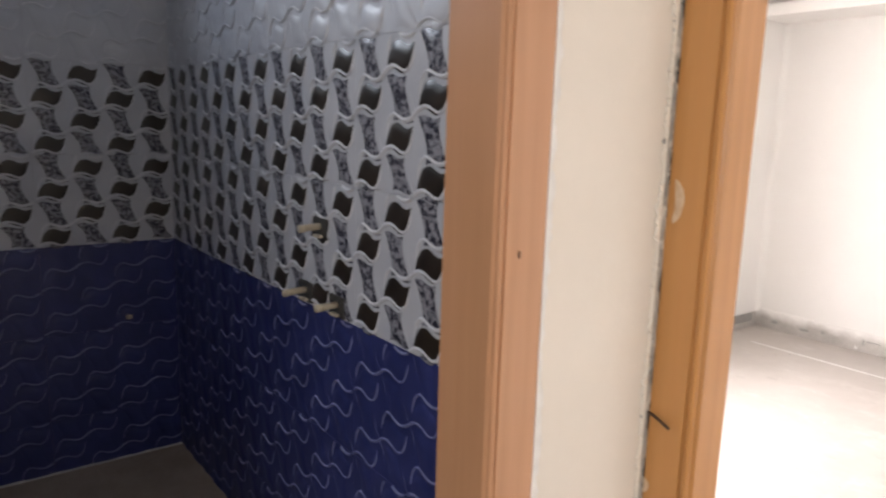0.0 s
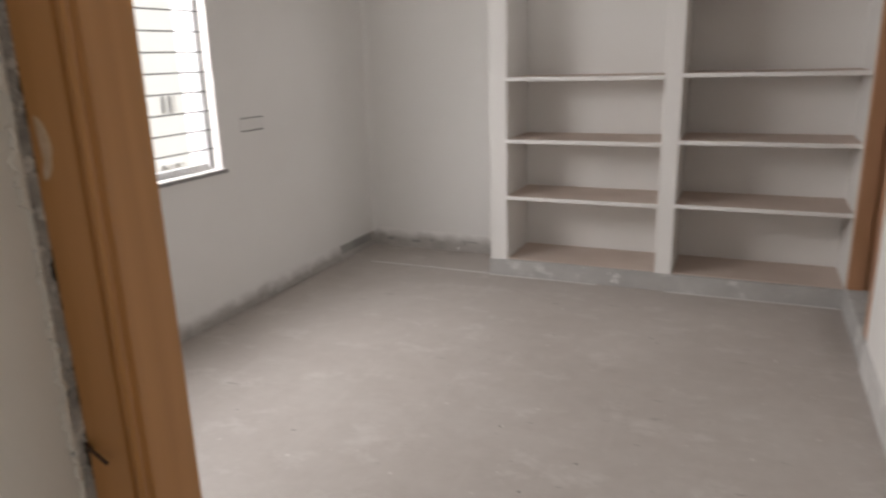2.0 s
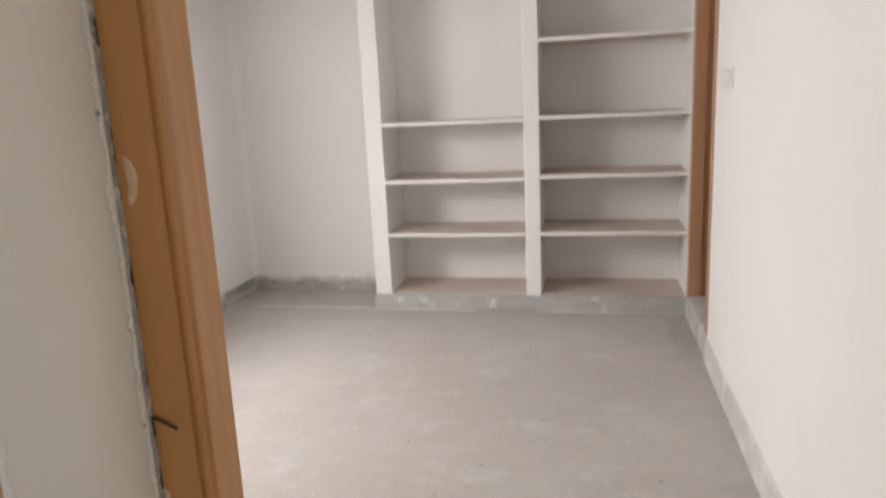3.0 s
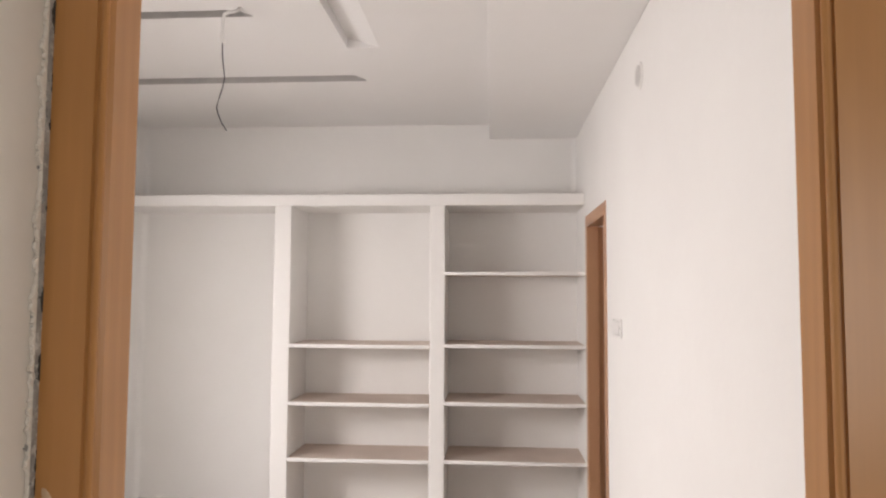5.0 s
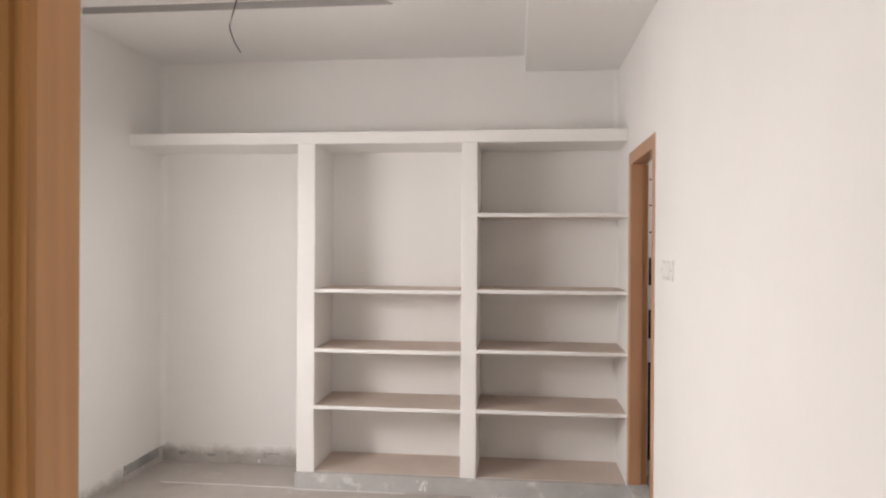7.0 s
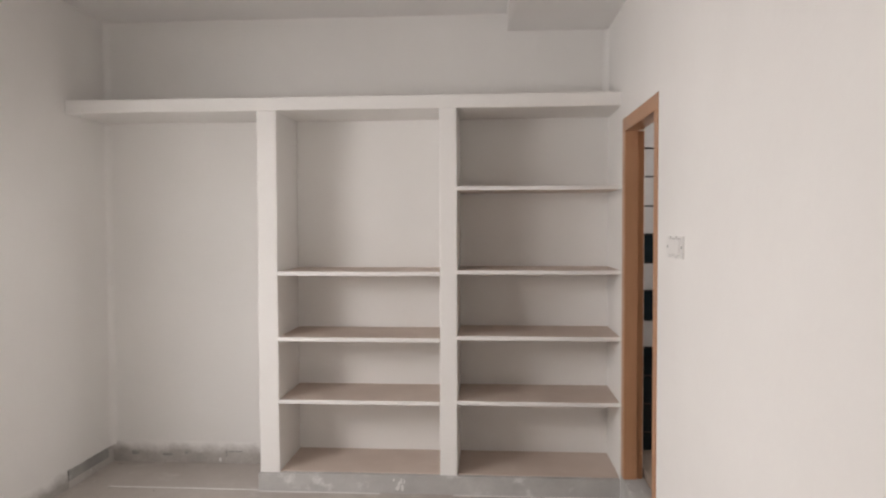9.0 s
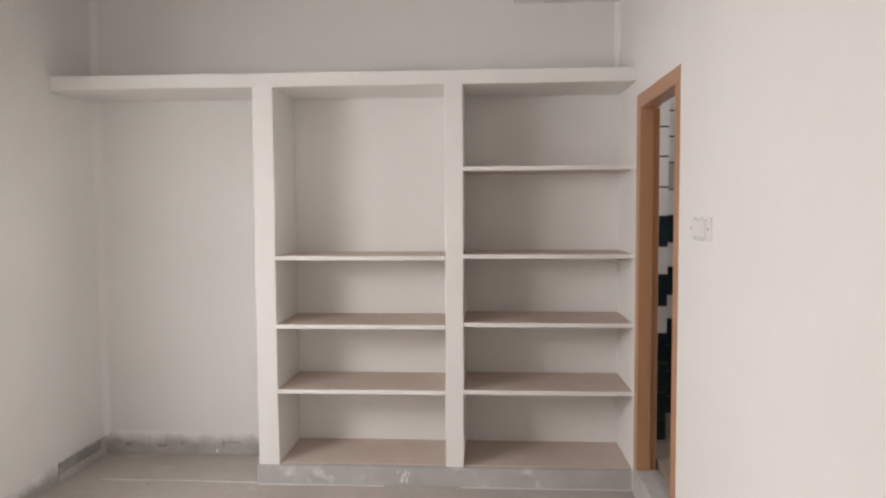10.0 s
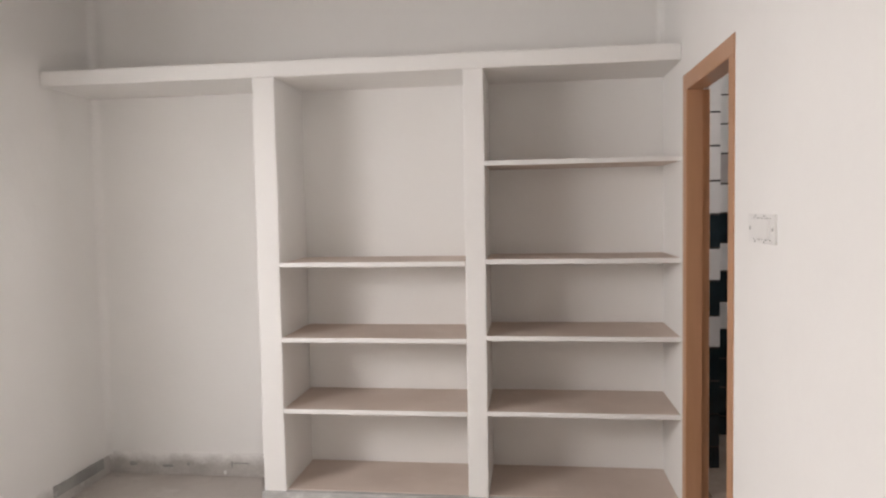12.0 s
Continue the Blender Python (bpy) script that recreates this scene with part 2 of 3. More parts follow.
def prism(profile, axis, a, b):
    """Extrudes a closed plan profile along an axis from a to b. For z the profile is (x, y), for x (y, z), for y (x, z)."""
    bm = bmesh.new()

    def at(p, s):
        return {"z": (p[0], p[1], s), "x": (s, p[0], p[1]), "y": (p[0], s, p[1])}[axis]
    lo = [bm.verts.new(at(p, a)) for p in profile]
    hi = [bm.verts.new(at(p, b)) for p in profile]
    n = len(profile)
    for k in range(n):
        bm.faces.new((lo[k], lo[(k + 1) % n], hi[(k + 1) % n], hi[k]))
    bm.faces.new(lo)
    bm.faces.new(hi)
    return bm


def tube(points, radius, sides=8):
    bm = bmesh.new()
    rings = []
    pts = [Vector(p) for p in points]
    for k, p in enumerate(pts):
        d = (pts[min(k + 1, len(pts) - 1)] - pts[max(k - 1, 0)]).normalized()
        u = d.orthogonal().normalized()
        w = d.cross(u)
        rings.append([bm.verts.new(p + radius * (math.cos(2 * math.pi * s / sides) * u + math.sin(2 * math.pi * s / sides) * w)) for s in range(sides)])
    for r0, r1 in zip(rings, rings[1:]):
        off = min(range(sides), key=lambda s: (r0[0].co - r1[s].co).length)
        for s in range(sides):
            bm.faces.new((r0[s], r0[(s + 1) % sides], r1[(s + 1 + off) % sides], r1[(s + off) % sides]))
    bm.faces.new(rings[0])
    bm.faces.new(rings[-1])
    return bm


def holder(name, at=(0, 0, 0)):
    e = new(name)
    e.empty_display_size = 0.1
    e.location = at
    return e


def structure(ob, label, category):
    return tagged(ob, label, category, kind="structure")


# ---- plan ----
XL, XR = -2.470, 0.744          # bedroom side walls
YN, YB = 1.044, 5.195           # bedroom near wall, back wall
YS = 4.750                      # front of the built-in wardrobe
ZC = 2.858                      # ceiling
YD = 0.970                      # hall face of the bedroom door frame
XP = -0.410                     # hall face of the bathroom wall
YT = 0.893                      # tiled wall of the blue bathroom
XT = -2.400                     # its far wall
ZB = 0.216                      # raised bathroom floors

structure(finish(boxes((-2.70, 2.60, -2.05, 5.80, -0.20, 0.0)), "floor", FLOOR), "dusty grey-brown cement floor, unfinished and marked", "floor")
structure(finish(boxes((-60, 60, -60, 60, -0.9, -0.8)), "ground", GROUND), "bare earth yard round the house", "ground")


def ceiling():
    """Slab with sunk grooves: each groove is a rectangle (x0, x1, y0, y1)."""
    grooves = [(-2.38, -0.585, 4.005, 4.115), (-0.597, -0.430, 2.05, 3.575), (-2.38, -0.935, 3.075, 3.15)]
    xs = sorted({-2.70, 2.60, *(g[0] for g in grooves), *(g[1] for g in grooves)})
    ys = sorted({-2.05, 5.80, *(g[2] for g in grooves), *(g[3] for g in grooves)})
    spans = [(-2.70, 2.60, -2.05, 5.80, ZC + 0.11, ZC + 0.25)]
    for x0, x1 in zip(xs, xs[1:]):
        for y0, y1 in zip(ys, ys[1:]):
            if not any(g[0] <= x0 < g[1] and g[2] <= y0 < g[3] for g in grooves):
                spans.append((x0, x1, y0, y1, ZC, ZC + 0.11))
    bm = boxes(*spans)
    bmesh.ops.remove_doubles(bm, verts=bm.verts, dist=0.0005)
    seen = {}
    for f in bm.faces:
        seen.setdefault(tuple(round(c, 4) for c in f.calc_center_median()), []).append(f)
    bmesh.ops.delete(bm, geom=[f for fs in seen.values() if len(fs) > 1 for f in fs], context="FACES")
    # slanted groove ends, and the flank that slopes out of the cross groove
    for shape, axis, lo, hi in (([(-0.586, 4.006), (-0.645, 4.006), (-0.586, 4.114)], "z", ZC + 0.0004, ZC + 0.11),
                                ([(-0.936, 3.076), (-0.985, 3.076), (-0.936, 3.149)], "z", ZC + 0.0004, ZC + 0.11),
                                ([(-0.596, ZC + 0.055), (-0.431, ZC + 0.0006), (-0.431, ZC + 0.109), (-0.596, ZC + 0.109)], "y", 2.051, 3.574)):
        piece = prism(shape, axis, lo, hi)
        bmesh.ops.recalc_face_normals(piece, faces=piece.faces)
        me = bpy.data.meshes.new("groove_piece")
        piece.to_mesh(me)
        piece.free()
        bm.from_mesh(me)
        bpy.data.meshes.remove(me)
    bm.normal_update()
    # y-facing sides of the long grooves turn grey: their deep shade as colour
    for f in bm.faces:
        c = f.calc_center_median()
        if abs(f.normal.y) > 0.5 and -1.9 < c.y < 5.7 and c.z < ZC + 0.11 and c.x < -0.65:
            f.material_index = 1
    return finish(bm, "ceiling", [CEIL_PAINT, GROOVE_SHADE])


structure(ceiling(), "white false ceiling with narrow sunk grooves", "ceiling")
structure(finish(worn_box(0.117, XR, YN, YB, 2.750, ZC - 0.001, 0.6, 0.001, 0.004), "ceiling_drop", CEIL_PAINT), "white boxed drop along the ceiling edge", "ceiling drop")

# window opening in the left wall
WY0, WY1, WZ0, WZ1 = 1.756, 3.556, 0.852, 2.12
structure(finish(boxes((XL - 0.22, XL, YN - 0.17, WY0, 0, ZC), (XL - 0.22, XL, WY1, YB + 0.2, 0, ZC),
                       (XL - 0.22, XL, WY0, WY1, 0, WZ0), (XL - 0.22, XL, WY0, WY1, WZ1, ZC)), "wall_west", PAINT),
          "white painted plaster wall round the window", "wall")
structure(finish(boxes((XL, XR, YB, YB + 0.2, 0, ZC)), "wall_north", PAINT), "white painted plaster wall behind the shelves", "wall")
# wall with the second bathroom's door
DY0, DY1, DZ = 3.905, 4.703, 2.120
structure(finish(boxes((XR, XR + 0.115, YN - 0.17, DY0, 0, ZC), (XR, XR + 0.115, DY0, DY1, DZ, ZC),
                       (XR, XR + 0.115, DY1, 5.75, 0, ZC)), "wall_east", PAINT), "white painted plaster wall beside the bathroom door", "wall")
# near wall round the bedroom door
JX0, JX1 = XP, 0.585
structure(finish(boxes((XL, XP - 0.1, YT + 0.012, YN, 0, ZC), (XP - 0.1, JX0, YD + 0.004, YN, 0, ZC), (JX1, XR, YD + 0.004, YN, 0, ZC),
                       (JX0, JX1, YD + 0.004, YN, 2.11, ZC)), "wall_south", PAINT), "white plaster wall round the bedroom doorway", "wall")
# hall
BY0, BY1 = -0.13, 0.740         # bathroom door frame, outer
structure(finish(boxes((XP - 0.1, XP, BY1, YD + 0.004, 0, ZC), (XP - 0.1, XP, -2.05, BY0, 0, ZC), (XP - 0.1, XP, BY0, BY1, 2.11, ZC)), "wall_hall_west", HALL_PAINT),
          "cream painted plaster pier between two door frames", "wall")
structure(finish(boxes((2.4, 2.6, -2.05, YD + 0.004, 0, ZC), (XR + 0.115, 2.4, YD + 0.004, YD + 0.1, 0, ZC), (2.4, 2.6, YD + 0.004, 3.0, 0, ZC)), "wall_hall_east", HALL_PAINT), "cream painted plaster wall along the hall", "wall")
# out of view; this opening is made up to let the hall fill in
structure(finish(boxes((XP, 1.12, -2.05, -1.9, 0, ZC), (2.38, 2.4, -2.05, -1.9, 0, ZC), (1.12, 2.38, -2.05, -1.9, 0, 0.85), (1.12, 2.38, -2.05, -1.9, 2.2, ZC)), "wall_hall_south", HALL_PAINT),
          "unseen cream hall wall with an opening added for the fill lamp", "wall")
# blue bathroom shell
VY0, VY1 = -0.35, 0.25
structure(finish(boxes((XT - 0.285, XT - 0.012, -0.95, VY0, 0, ZC), (XT - 0.285, XT - 0.012, VY1, YT + 0.012, 0, ZC), (XT - 0.285, XT - 0.012, VY0, VY1, 0, 2.05),
                       (XT - 0.285, XT - 0.012, VY0, VY1, 2.55, ZC), (XT - 0.285, XP - 0.1, -1.1, -0.95, 0, ZC)), "wall_bathroom", CEMENT), "bathroom wall with a small high vent opening", "wall")
structure(finish(boxes((XT - 0.012, XP - 0.1, -0.95, YT + 0.012, 0.001, ZB)), "bathroom_floor", BATH_FLOOR), "rough brown screed bathroom floor", "floor")
structure(finish(worn_box(XT - 0.001, XT + 0.006, -0.6, YT - 0.004, ZB - 0.001, ZB + 0.005, 0.03, 0.0025, 0.001), "trim_bath", PLINTH), "pale grout line where tiles meet the screed", "grout line")
# second bathroom shell
# the vent in the far side is unseen, added for the fill lamp
structure(finish(boxes((XR + 0.115, 2.4, 5.562, 5.75, 0, ZC), (2.4, 2.6, 3.0, 4.35, 0, ZC), (2.4, 2.6, 4.85, 5.75, 0, ZC), (2.4, 2.6, 4.35, 4.85, 0, 1.85), (2.4, 2.6, 4.35, 4.85, 2.35, ZC),
                       (XR + 0.115, 2.4, 2.9, 3.0, 0, ZC)), "wall_washroom", CEMENT), "second bathroom wall with an added, unseen vent opening", "wall")
structure(finish(boxes((XR + 0.115, 2.4, 3.0, 5.55, 0.001, ZB - 0.02)), "washroom_floor", BATH_FLOOR), "rough screed floor of the second bathroom", "floor")

# ---- door frames ----


def jamb_profile(w, d, rebate=0.0, step=0.071, plain=False, bead=0.8):
    """Section of a moulded frame: w along the wall, d deep, with a bead at the opening's edge. u along the wall (0 at the opening), v deep."""
    p = [(w, 0), (0.021, 0), (0.0198, 0.006), (0.0162, 0.0066), (0.0147, 0.0016), (0.0105, 0.0004), (0.0068, 0.0014), (0.0048, 0.0045), (0.0046, 0.0068), (0.0072, 0.0095), (0.0070, 0.0128), (0.0, 0.0165),
         *(((0.0, step), (rebate, step), (rebate, d)) if rebate else ((0.0, d),)), (w, d)]
    p = [p[0]] + [(u * bead, v * bead) for u, v in p[1:12]] + p[12:]
    if plain:
        p = [(w, 0), (0.004, 0), (0.0012, 0.0012), (0, 0.004)] + p[12:]
    return p


def door_frame(name, label, along, lo, hi, face, inward, top, width=0.075, depth=0.1, base=0.0, wood=None, rebate=0.0, plain=False, bead=0.8):
    """A frame in a wall that runs along x or y from lo to hi; its face lies at `face` and its depth goes to `inward`."""
    e = holder(name, (0, 0, 0))

    def place(u, v, sign, edge):
        a = edge + sign * u
        c = face + inward * v
        return (a, c) if along == "x" else (c, a)
    for edge, sign in ((lo + width, -1), (hi - width, 1)):
        prof = [place(u, v, sign, edge) for u, v in jamb_profile(width, depth, rebate, plain=plain, bead=bead)]
        part("jamb", prism(prof, "z", base, top - width), wood or WOOD, e)
    prof = [(face + inward * v, top - width + u) for u, v in jamb_profile(width, depth, rebate, plain=plain, bead=bead)]
    part("head", prism(prof, along, lo, hi), wood or WOOD, e)
    return structure(e, label, "door frame")


door_1 = door_frame("door_1", "light brown moulded wooden frame of the bedroom doorway", "x", JX0, JX1, YD, 1, 2.11, 0.075, 0.073)
door_2 = door_frame("door_2", "light brown moulded wooden frame of the blue bathroom doorway", "y", BY0, BY1, XP + 0.003, -1, 2.11, wood=WOOD_PINK, bead=0.6)
door_3 = door_frame("door_3", "light brown wooden frame on a cement threshold beside the shelves", "y", DY0, DY1, XR - 0.004, 1, DZ, 0.07, 0.105, 0.15, WOOD_PINK, 0.016, True)
part("gap", worn_box(XR - 0.0025, XR + 0.001, DY1 - 0.0005, DY1 + 0.0025, 0.16, DZ, 0.04, 0.0015, 0.0005), DARK_GAP, door_3, "dark crack between frame and plaster")
part("gap", worn_box(XR - 0.0025, XR + 0.001, DY0, DY1, DZ - 0.0005, DZ + 0.002, 0.04, 0.0012, 0.0005), DARK_GAP, door_3, "dark crack between frame and plaster")
structure(finish(worn_box(XR - 0.006, XR + 0.115, DY0, DY1, 0, 0.15, 0.15, 0.002, 0.005), "threshold", PLINTH), "grey cement door threshold under the wooden frame", "threshold")
structure(finish(worn_box(XP - 0.1, XP + 0.002, BY0, BY1, 0, ZB, 0.15, 0.002, 0.005), "threshold_bath", CEMENT), "grey cement threshold of the blue bathroom", "threshold")

# ---- built-in wardrobe ----
wardrobe = holder("built_in_wardrobe", (-0.3, YS, 0))
wardrobe_offset = Matrix.Translation((0.3, -YS, 0))


def wpart(name, bm, material, label="", parent=None):
    ob = part(name, bm, material, parent or wardrobe, label)
    if parent is None:
        ob.matrix_parent_inverse = wardrobe_offset
    return ob


wpart("loft_slab", worn_box(XL + 0.001, XR - 0.001, YS, YB - 0.001, 2.207, 2.284, 0.2, 0.003, 0.006), PAINT, "white painted loft slab")
wpart("pillar", worn_box(-1.330, -1.213, YS + 0.002, YB - 0.001, 0.108, 2.206, 0.12, 0.0035, 0.007), PAINT)
wpart("pillar", worn_box(-0.274, -0.174, YS + 0.002, YB - 0.001, 0.108, 2.206, 0.12, 0.0035, 0.007), PAINT)
wpart("plinth", worn_box(-1.337, XR - 0.001, YS - 0.012, YB - 0.001, 0.0, 0.107, 0.15, 0.003, 0.006), PLINTH, "grey cement plinth with white paint splashes")
for x0, x1, tops in ((-1.212, -0.276, (1.280, 0.899, 0.534)), (-0.173, XR - 0.001, (1.765, 1.288, 0.913, 0.539))):
    wpart("bay_base", boxes((x0, x1, YS + 0.02, YB - 0.001, 0.1072, 0.112)), SHELF_TOP, "dusty pinkish-brown stone base")
    for z in tops:
        s = wpart("shelf", boxes((x0, x1, YS + 0.008, YB - 0.002, z - 0.020, z)), SHELF_TOP, "dusty pinkish-brown stone shelf")
        wpart("shelf_edge", worn_box(x0 - 0.001, x1 + 0.001, YS + 0.002, YS + 0.009, z - 0.023, z + 0.0005, 0.12, 0.0015, 0.002), PAINT, "white painted shelf edge", s)
tagged(wardrobe, "white masonry built-in wardrobe with open shelves and loft slab", "wardrobe")

# ---- window ----
window_1 = holder("window_1", (XL, (WY0 + WY1) / 2, WZ0))
w_inv = Matrix.Translation((-XL, -(WY0 + WY1) / 2, -WZ0))


def winpart(name, bm, material, label=""):
    ob = part(name, bm, material, window_1, label)
    ob.matrix_parent_inverse = w_inv
    return ob


winpart("window_sill", boxes((XL - 0.20, XL + 0.018, WY0 - 0.02, WY1 + 0.025, WZ0 - 0.022, WZ0 - 0.001), bevel=0.003), STONE_SILL, "grey stone sill")
for y in (WY0, WY1 - 0.025, WY0 + 0.60):
    winpart("window_frame", boxes((XL - 0.105, XL - 0.062, y + 0.001, y + 0.024, WZ0, WZ1), bevel=0.003), ALU)
for z in (WZ0, WZ1 - 0.036):
    winpart("window_frame", boxes((XL - 0.104, XL - 0.063, WY0 + 0.026, WY1 - 0.036, z, z + 0.035), bevel=0.003), ALU)
for k in range(11):
    z = 0.965 + 0.1025 * k
    winpart("grille_bar", tube([(XL - 0.054, WY0 + 0.001, z), (XL - 0.054, WY1 - 0.001, z)], 0.0042, 6), STEEL)
structure(window_1, "tall window with thin horizontal grille bars and stone sill", "window")

building = holder("neighbour_building", (-6.5, 3, -0.8))
b_inv = Matrix.Translation((6.5, -3, 0.8))
for nm, bm, m in (("wall", boxes((-7.0, -6.5, -4, 10, -0.8, 5.4)), RENDER_OUT), ("roof", boxes((-7.1, -6.3, -4.1, 10.1, 5.4, 5.6)), RENDER_OUT)):
    part(nm, bm, m, building).matrix_parent_inverse = b_inv
for y in (1.0, 4.1, 7.18):
    for y0, y1 in ((y, y + 0.035), (y + 0.11, y + 0.19)):
        w = part("window", boxes((-6.51, -6.46, y0, y1, 0.84, 1.04), bevel=0.006), SKIRT_PALE, building)
        w.matrix_parent_inverse = b_inv
    for y0, y1 in ((y - 0.13, y + 0.02), (y + 0.10, y + 0.20)):
        w = part("ledge", boxes((-6.51, -6.44, y0, y1, 0.17, 0.20), bevel=0.004), SKIRT_PALE, building)
        w.matrix_parent_inverse = b_inv
tagged(building, "pale rendered neighbouring house seen through the window", "building")

# ---- blue bathroom tiles ----
W, TH, BAND = 0.1075, 0.30, 1.008     # pattern column, tile height, top of the blue tiles
TW = 4 * W


def add_patch(bm, shape, nu, nv, index):
    """A raised patch: shape(s, q) gives u, z and height for s and q from -1 to 1."""
    grid = [[None] * (nu + 1) for _ in range(nv + 1)]
    for j in range(nv + 1):
        for i in range(nu + 1):
            u, z, h = shape(2 * i / nu - 1, 2 * j / nv - 1)
            grid[j][i] = bm.verts.new((u, -h, z))
    for j in range(nv):
        for i in range(nu):
            f = bm.faces.new((grid[j][i], grid[j][i + 1], grid[j + 1][i + 1], grid[j + 1][i]))
            f.material_index = index
            f.smooth = True


def wave(s, a=0.006):
    return -a * math.sin(math.pi * s)


ROW = TH / 4
# one arm of the pinwheel ridge: from its node over a hump and a dip up to the next node
ARM = ((0, 0, 1.0), (0.012, 0.008, 1.0), (0.028, 0.0125, 1.0), (0.045, 0.0105, 0.95), (0.060, 0.004, 0.85), (0.072, 0.0015, 0.75),
       (0.084, 0.007, 0.72), (0.092, 0.018, 0.62), (0.097, 0.034, 0.45), (0.0995, 0.048, 0.15))
# a faint crease that crosses the node
CREASE = ((0, 0, 0.4), (0.009, -0.012, 0.34), (0.017, -0.028, 0.24), (0.020, -0.046, 0.05))


def smooth_path(points, n=3):
    """Catmull-Rom through the points."""
    pts = [Vector(p) for p in points]
    out = []
    for k in range(len(pts) - 1):
        a, b, c, d = pts[max(k - 1, 0)], pts[k], pts[k + 1], pts[min(k + 2, len(pts) - 1)]
        for i in range(n):
            s = i / n
            out.append(0.5 * (2 * b + (c - a) * s + (2 * a - 5 * b + 4 * c - d) * s * s + (3 * b - a - 3 * c + d) * s ** 3))
    return out + [pts[-1]]


def ridge(bm, arm, at, turn, half, height, columns, index):
    """A tapering ridge along one arm, kept inside the tile."""
    path = [(at[0] + turn * p[0], at[1] + turn * p[1], p[2]) for p in smooth_path(arm)]
    rows = []
    for k, (u, z, w) in enumerate(path):
        if not (0.0015 <= u <= columns * W - 0.0015 and 0.0015 <= z <= TH - 0.0015):
            rows.append(None)
            continue
        a, c = path[max(k - 1, 0)], path[min(k + 1, len(path) - 1)]
        d = Vector((c[0] - a[0], c[1] - a[1])).normalized()
        rows.append([bm.verts.new((min(max(u - d.y * q * half * w, 0.001), columns * W - 0.001), -0.0004 - height * w * (1 - q * q), min(max(z + d.x * q * half * w, 0.001), TH - 0.001)))
                     for q in (-1.0, -0.6, 0.0, 0.6, 1.0)])
    for r0, r1 in zip(rows, rows[1:]):
        if r0 and r1:
            for q in range(4):
                f = bm.faces.new((r0[q], r0[q + 1], r1[q + 1], r1[q]))
                f.material_index = index
                f.smooth = True


def pattern_tile(name, columns, materials, half, height):
    """A wall tile with barrels, twisted ribbons between them and pinwheel ridges; origin at its lower left, facing -y."""
    bm = boxes((0.0004, columns * W - 0.0004, 0.0, 0.011, 0.0004, TH - 0.0004))
    for c in range(columns):
        cx = W * (c + 0.5)
        for r in range(2):
            cz = TH - (0.12 if c % 2 == 0 else 0.045) - 0.15 * r

            def barrel(s, q):
                w = 0.036 + 0.006 * (1 - q * q)
                return cx + 0.009 * q + s * w, cz + 0.025 * q + wave(s), 0.0004 + 0.0030 * (1 - s ** 4) * (1 - q ** 6)

            def ribbon_to(z0, z1):
                def shape(s, q):
                    w = 0.023 + 0.010 * q * q
                    z = z0 + (z1 - z0) * (q + 1) / 2
                    return cx - 0.013 * q * (1.3 - 0.3 * q * q) + s * w, z + 0.6 * wave(s), 0.0004 + 0.0022 * (1 - s ** 4) * (1 - q ** 8)
                return shape
            add_patch(bm, barrel, 7, 5, 1)
            low, high = cz - 0.118, cz - 0.033
            add_patch(bm, ribbon_to(max(low, 0.006), high), 6, 7, 2)
            if r == 0 and c % 2 == 0:
                add_patch(bm, ribbon_to(cz + 0.033, TH - 0.004), 6, 6, 2)
    for c in range(-1, columns + 2):
        for r in range(-1, 6):
            if (c + r) % 2 == 0:
                for turn in (1, -1):
                    ridge(bm, ARM, (c * W, r * ROW + 0.003), turn, half, height, columns, 3)
                    ridge(bm, CREASE, (c * W, r * ROW + 0.003), turn, half, height * 0.7, columns, 0)
    me = bpy.data.meshes.new(name)
    bm.normal_update()
    bm.to_mesh(me)
    bm.free()
    for m in materials:
        me.materials.append(m)
    return me


TILE_SETS = {
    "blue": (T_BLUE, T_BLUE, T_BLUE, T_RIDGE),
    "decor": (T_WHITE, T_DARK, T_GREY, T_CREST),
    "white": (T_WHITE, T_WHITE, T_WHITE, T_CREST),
}
TILES = {(k, n): pattern_tile("tile", n, m, *(0.0048, 0.0055) if k == "decor" else (0.0032, 0.0050)) for k, m in TILE_SETS.items() for n in (4, 2)}
bath_wall = bpy.data.objects["wall_bathroom"]


def lay_tile(kind, columns, m):
    ob = new("tile", TILES[kind, columns])
    ob.parent = bath_wall
    ob.matrix_basis = m


for row in range(-3, 6):
    kind = "blue" if row < 0 else "decor" if row < 2 else "white"
    z = BAND + TH * row
    for k in range(5):
        lay_tile(kind, 4 if k < 4 else 2, pose(XT + TW * k, YT, z))
    for k in range(1, 5):
        if z > 1.9 and VY0 - TW < YT - TW * k < VY1:
            continue
        lay_tile(kind, 4, pose(XT, YT - TW * k, z, 0, 0, 90))
    # wall opposite, seen only in the gloss
    for k in range(4):
        lay_tile(kind, 4, pose(XT + TW * (k + 1), -0.95 + 0.012, z, 0, 0, 180))

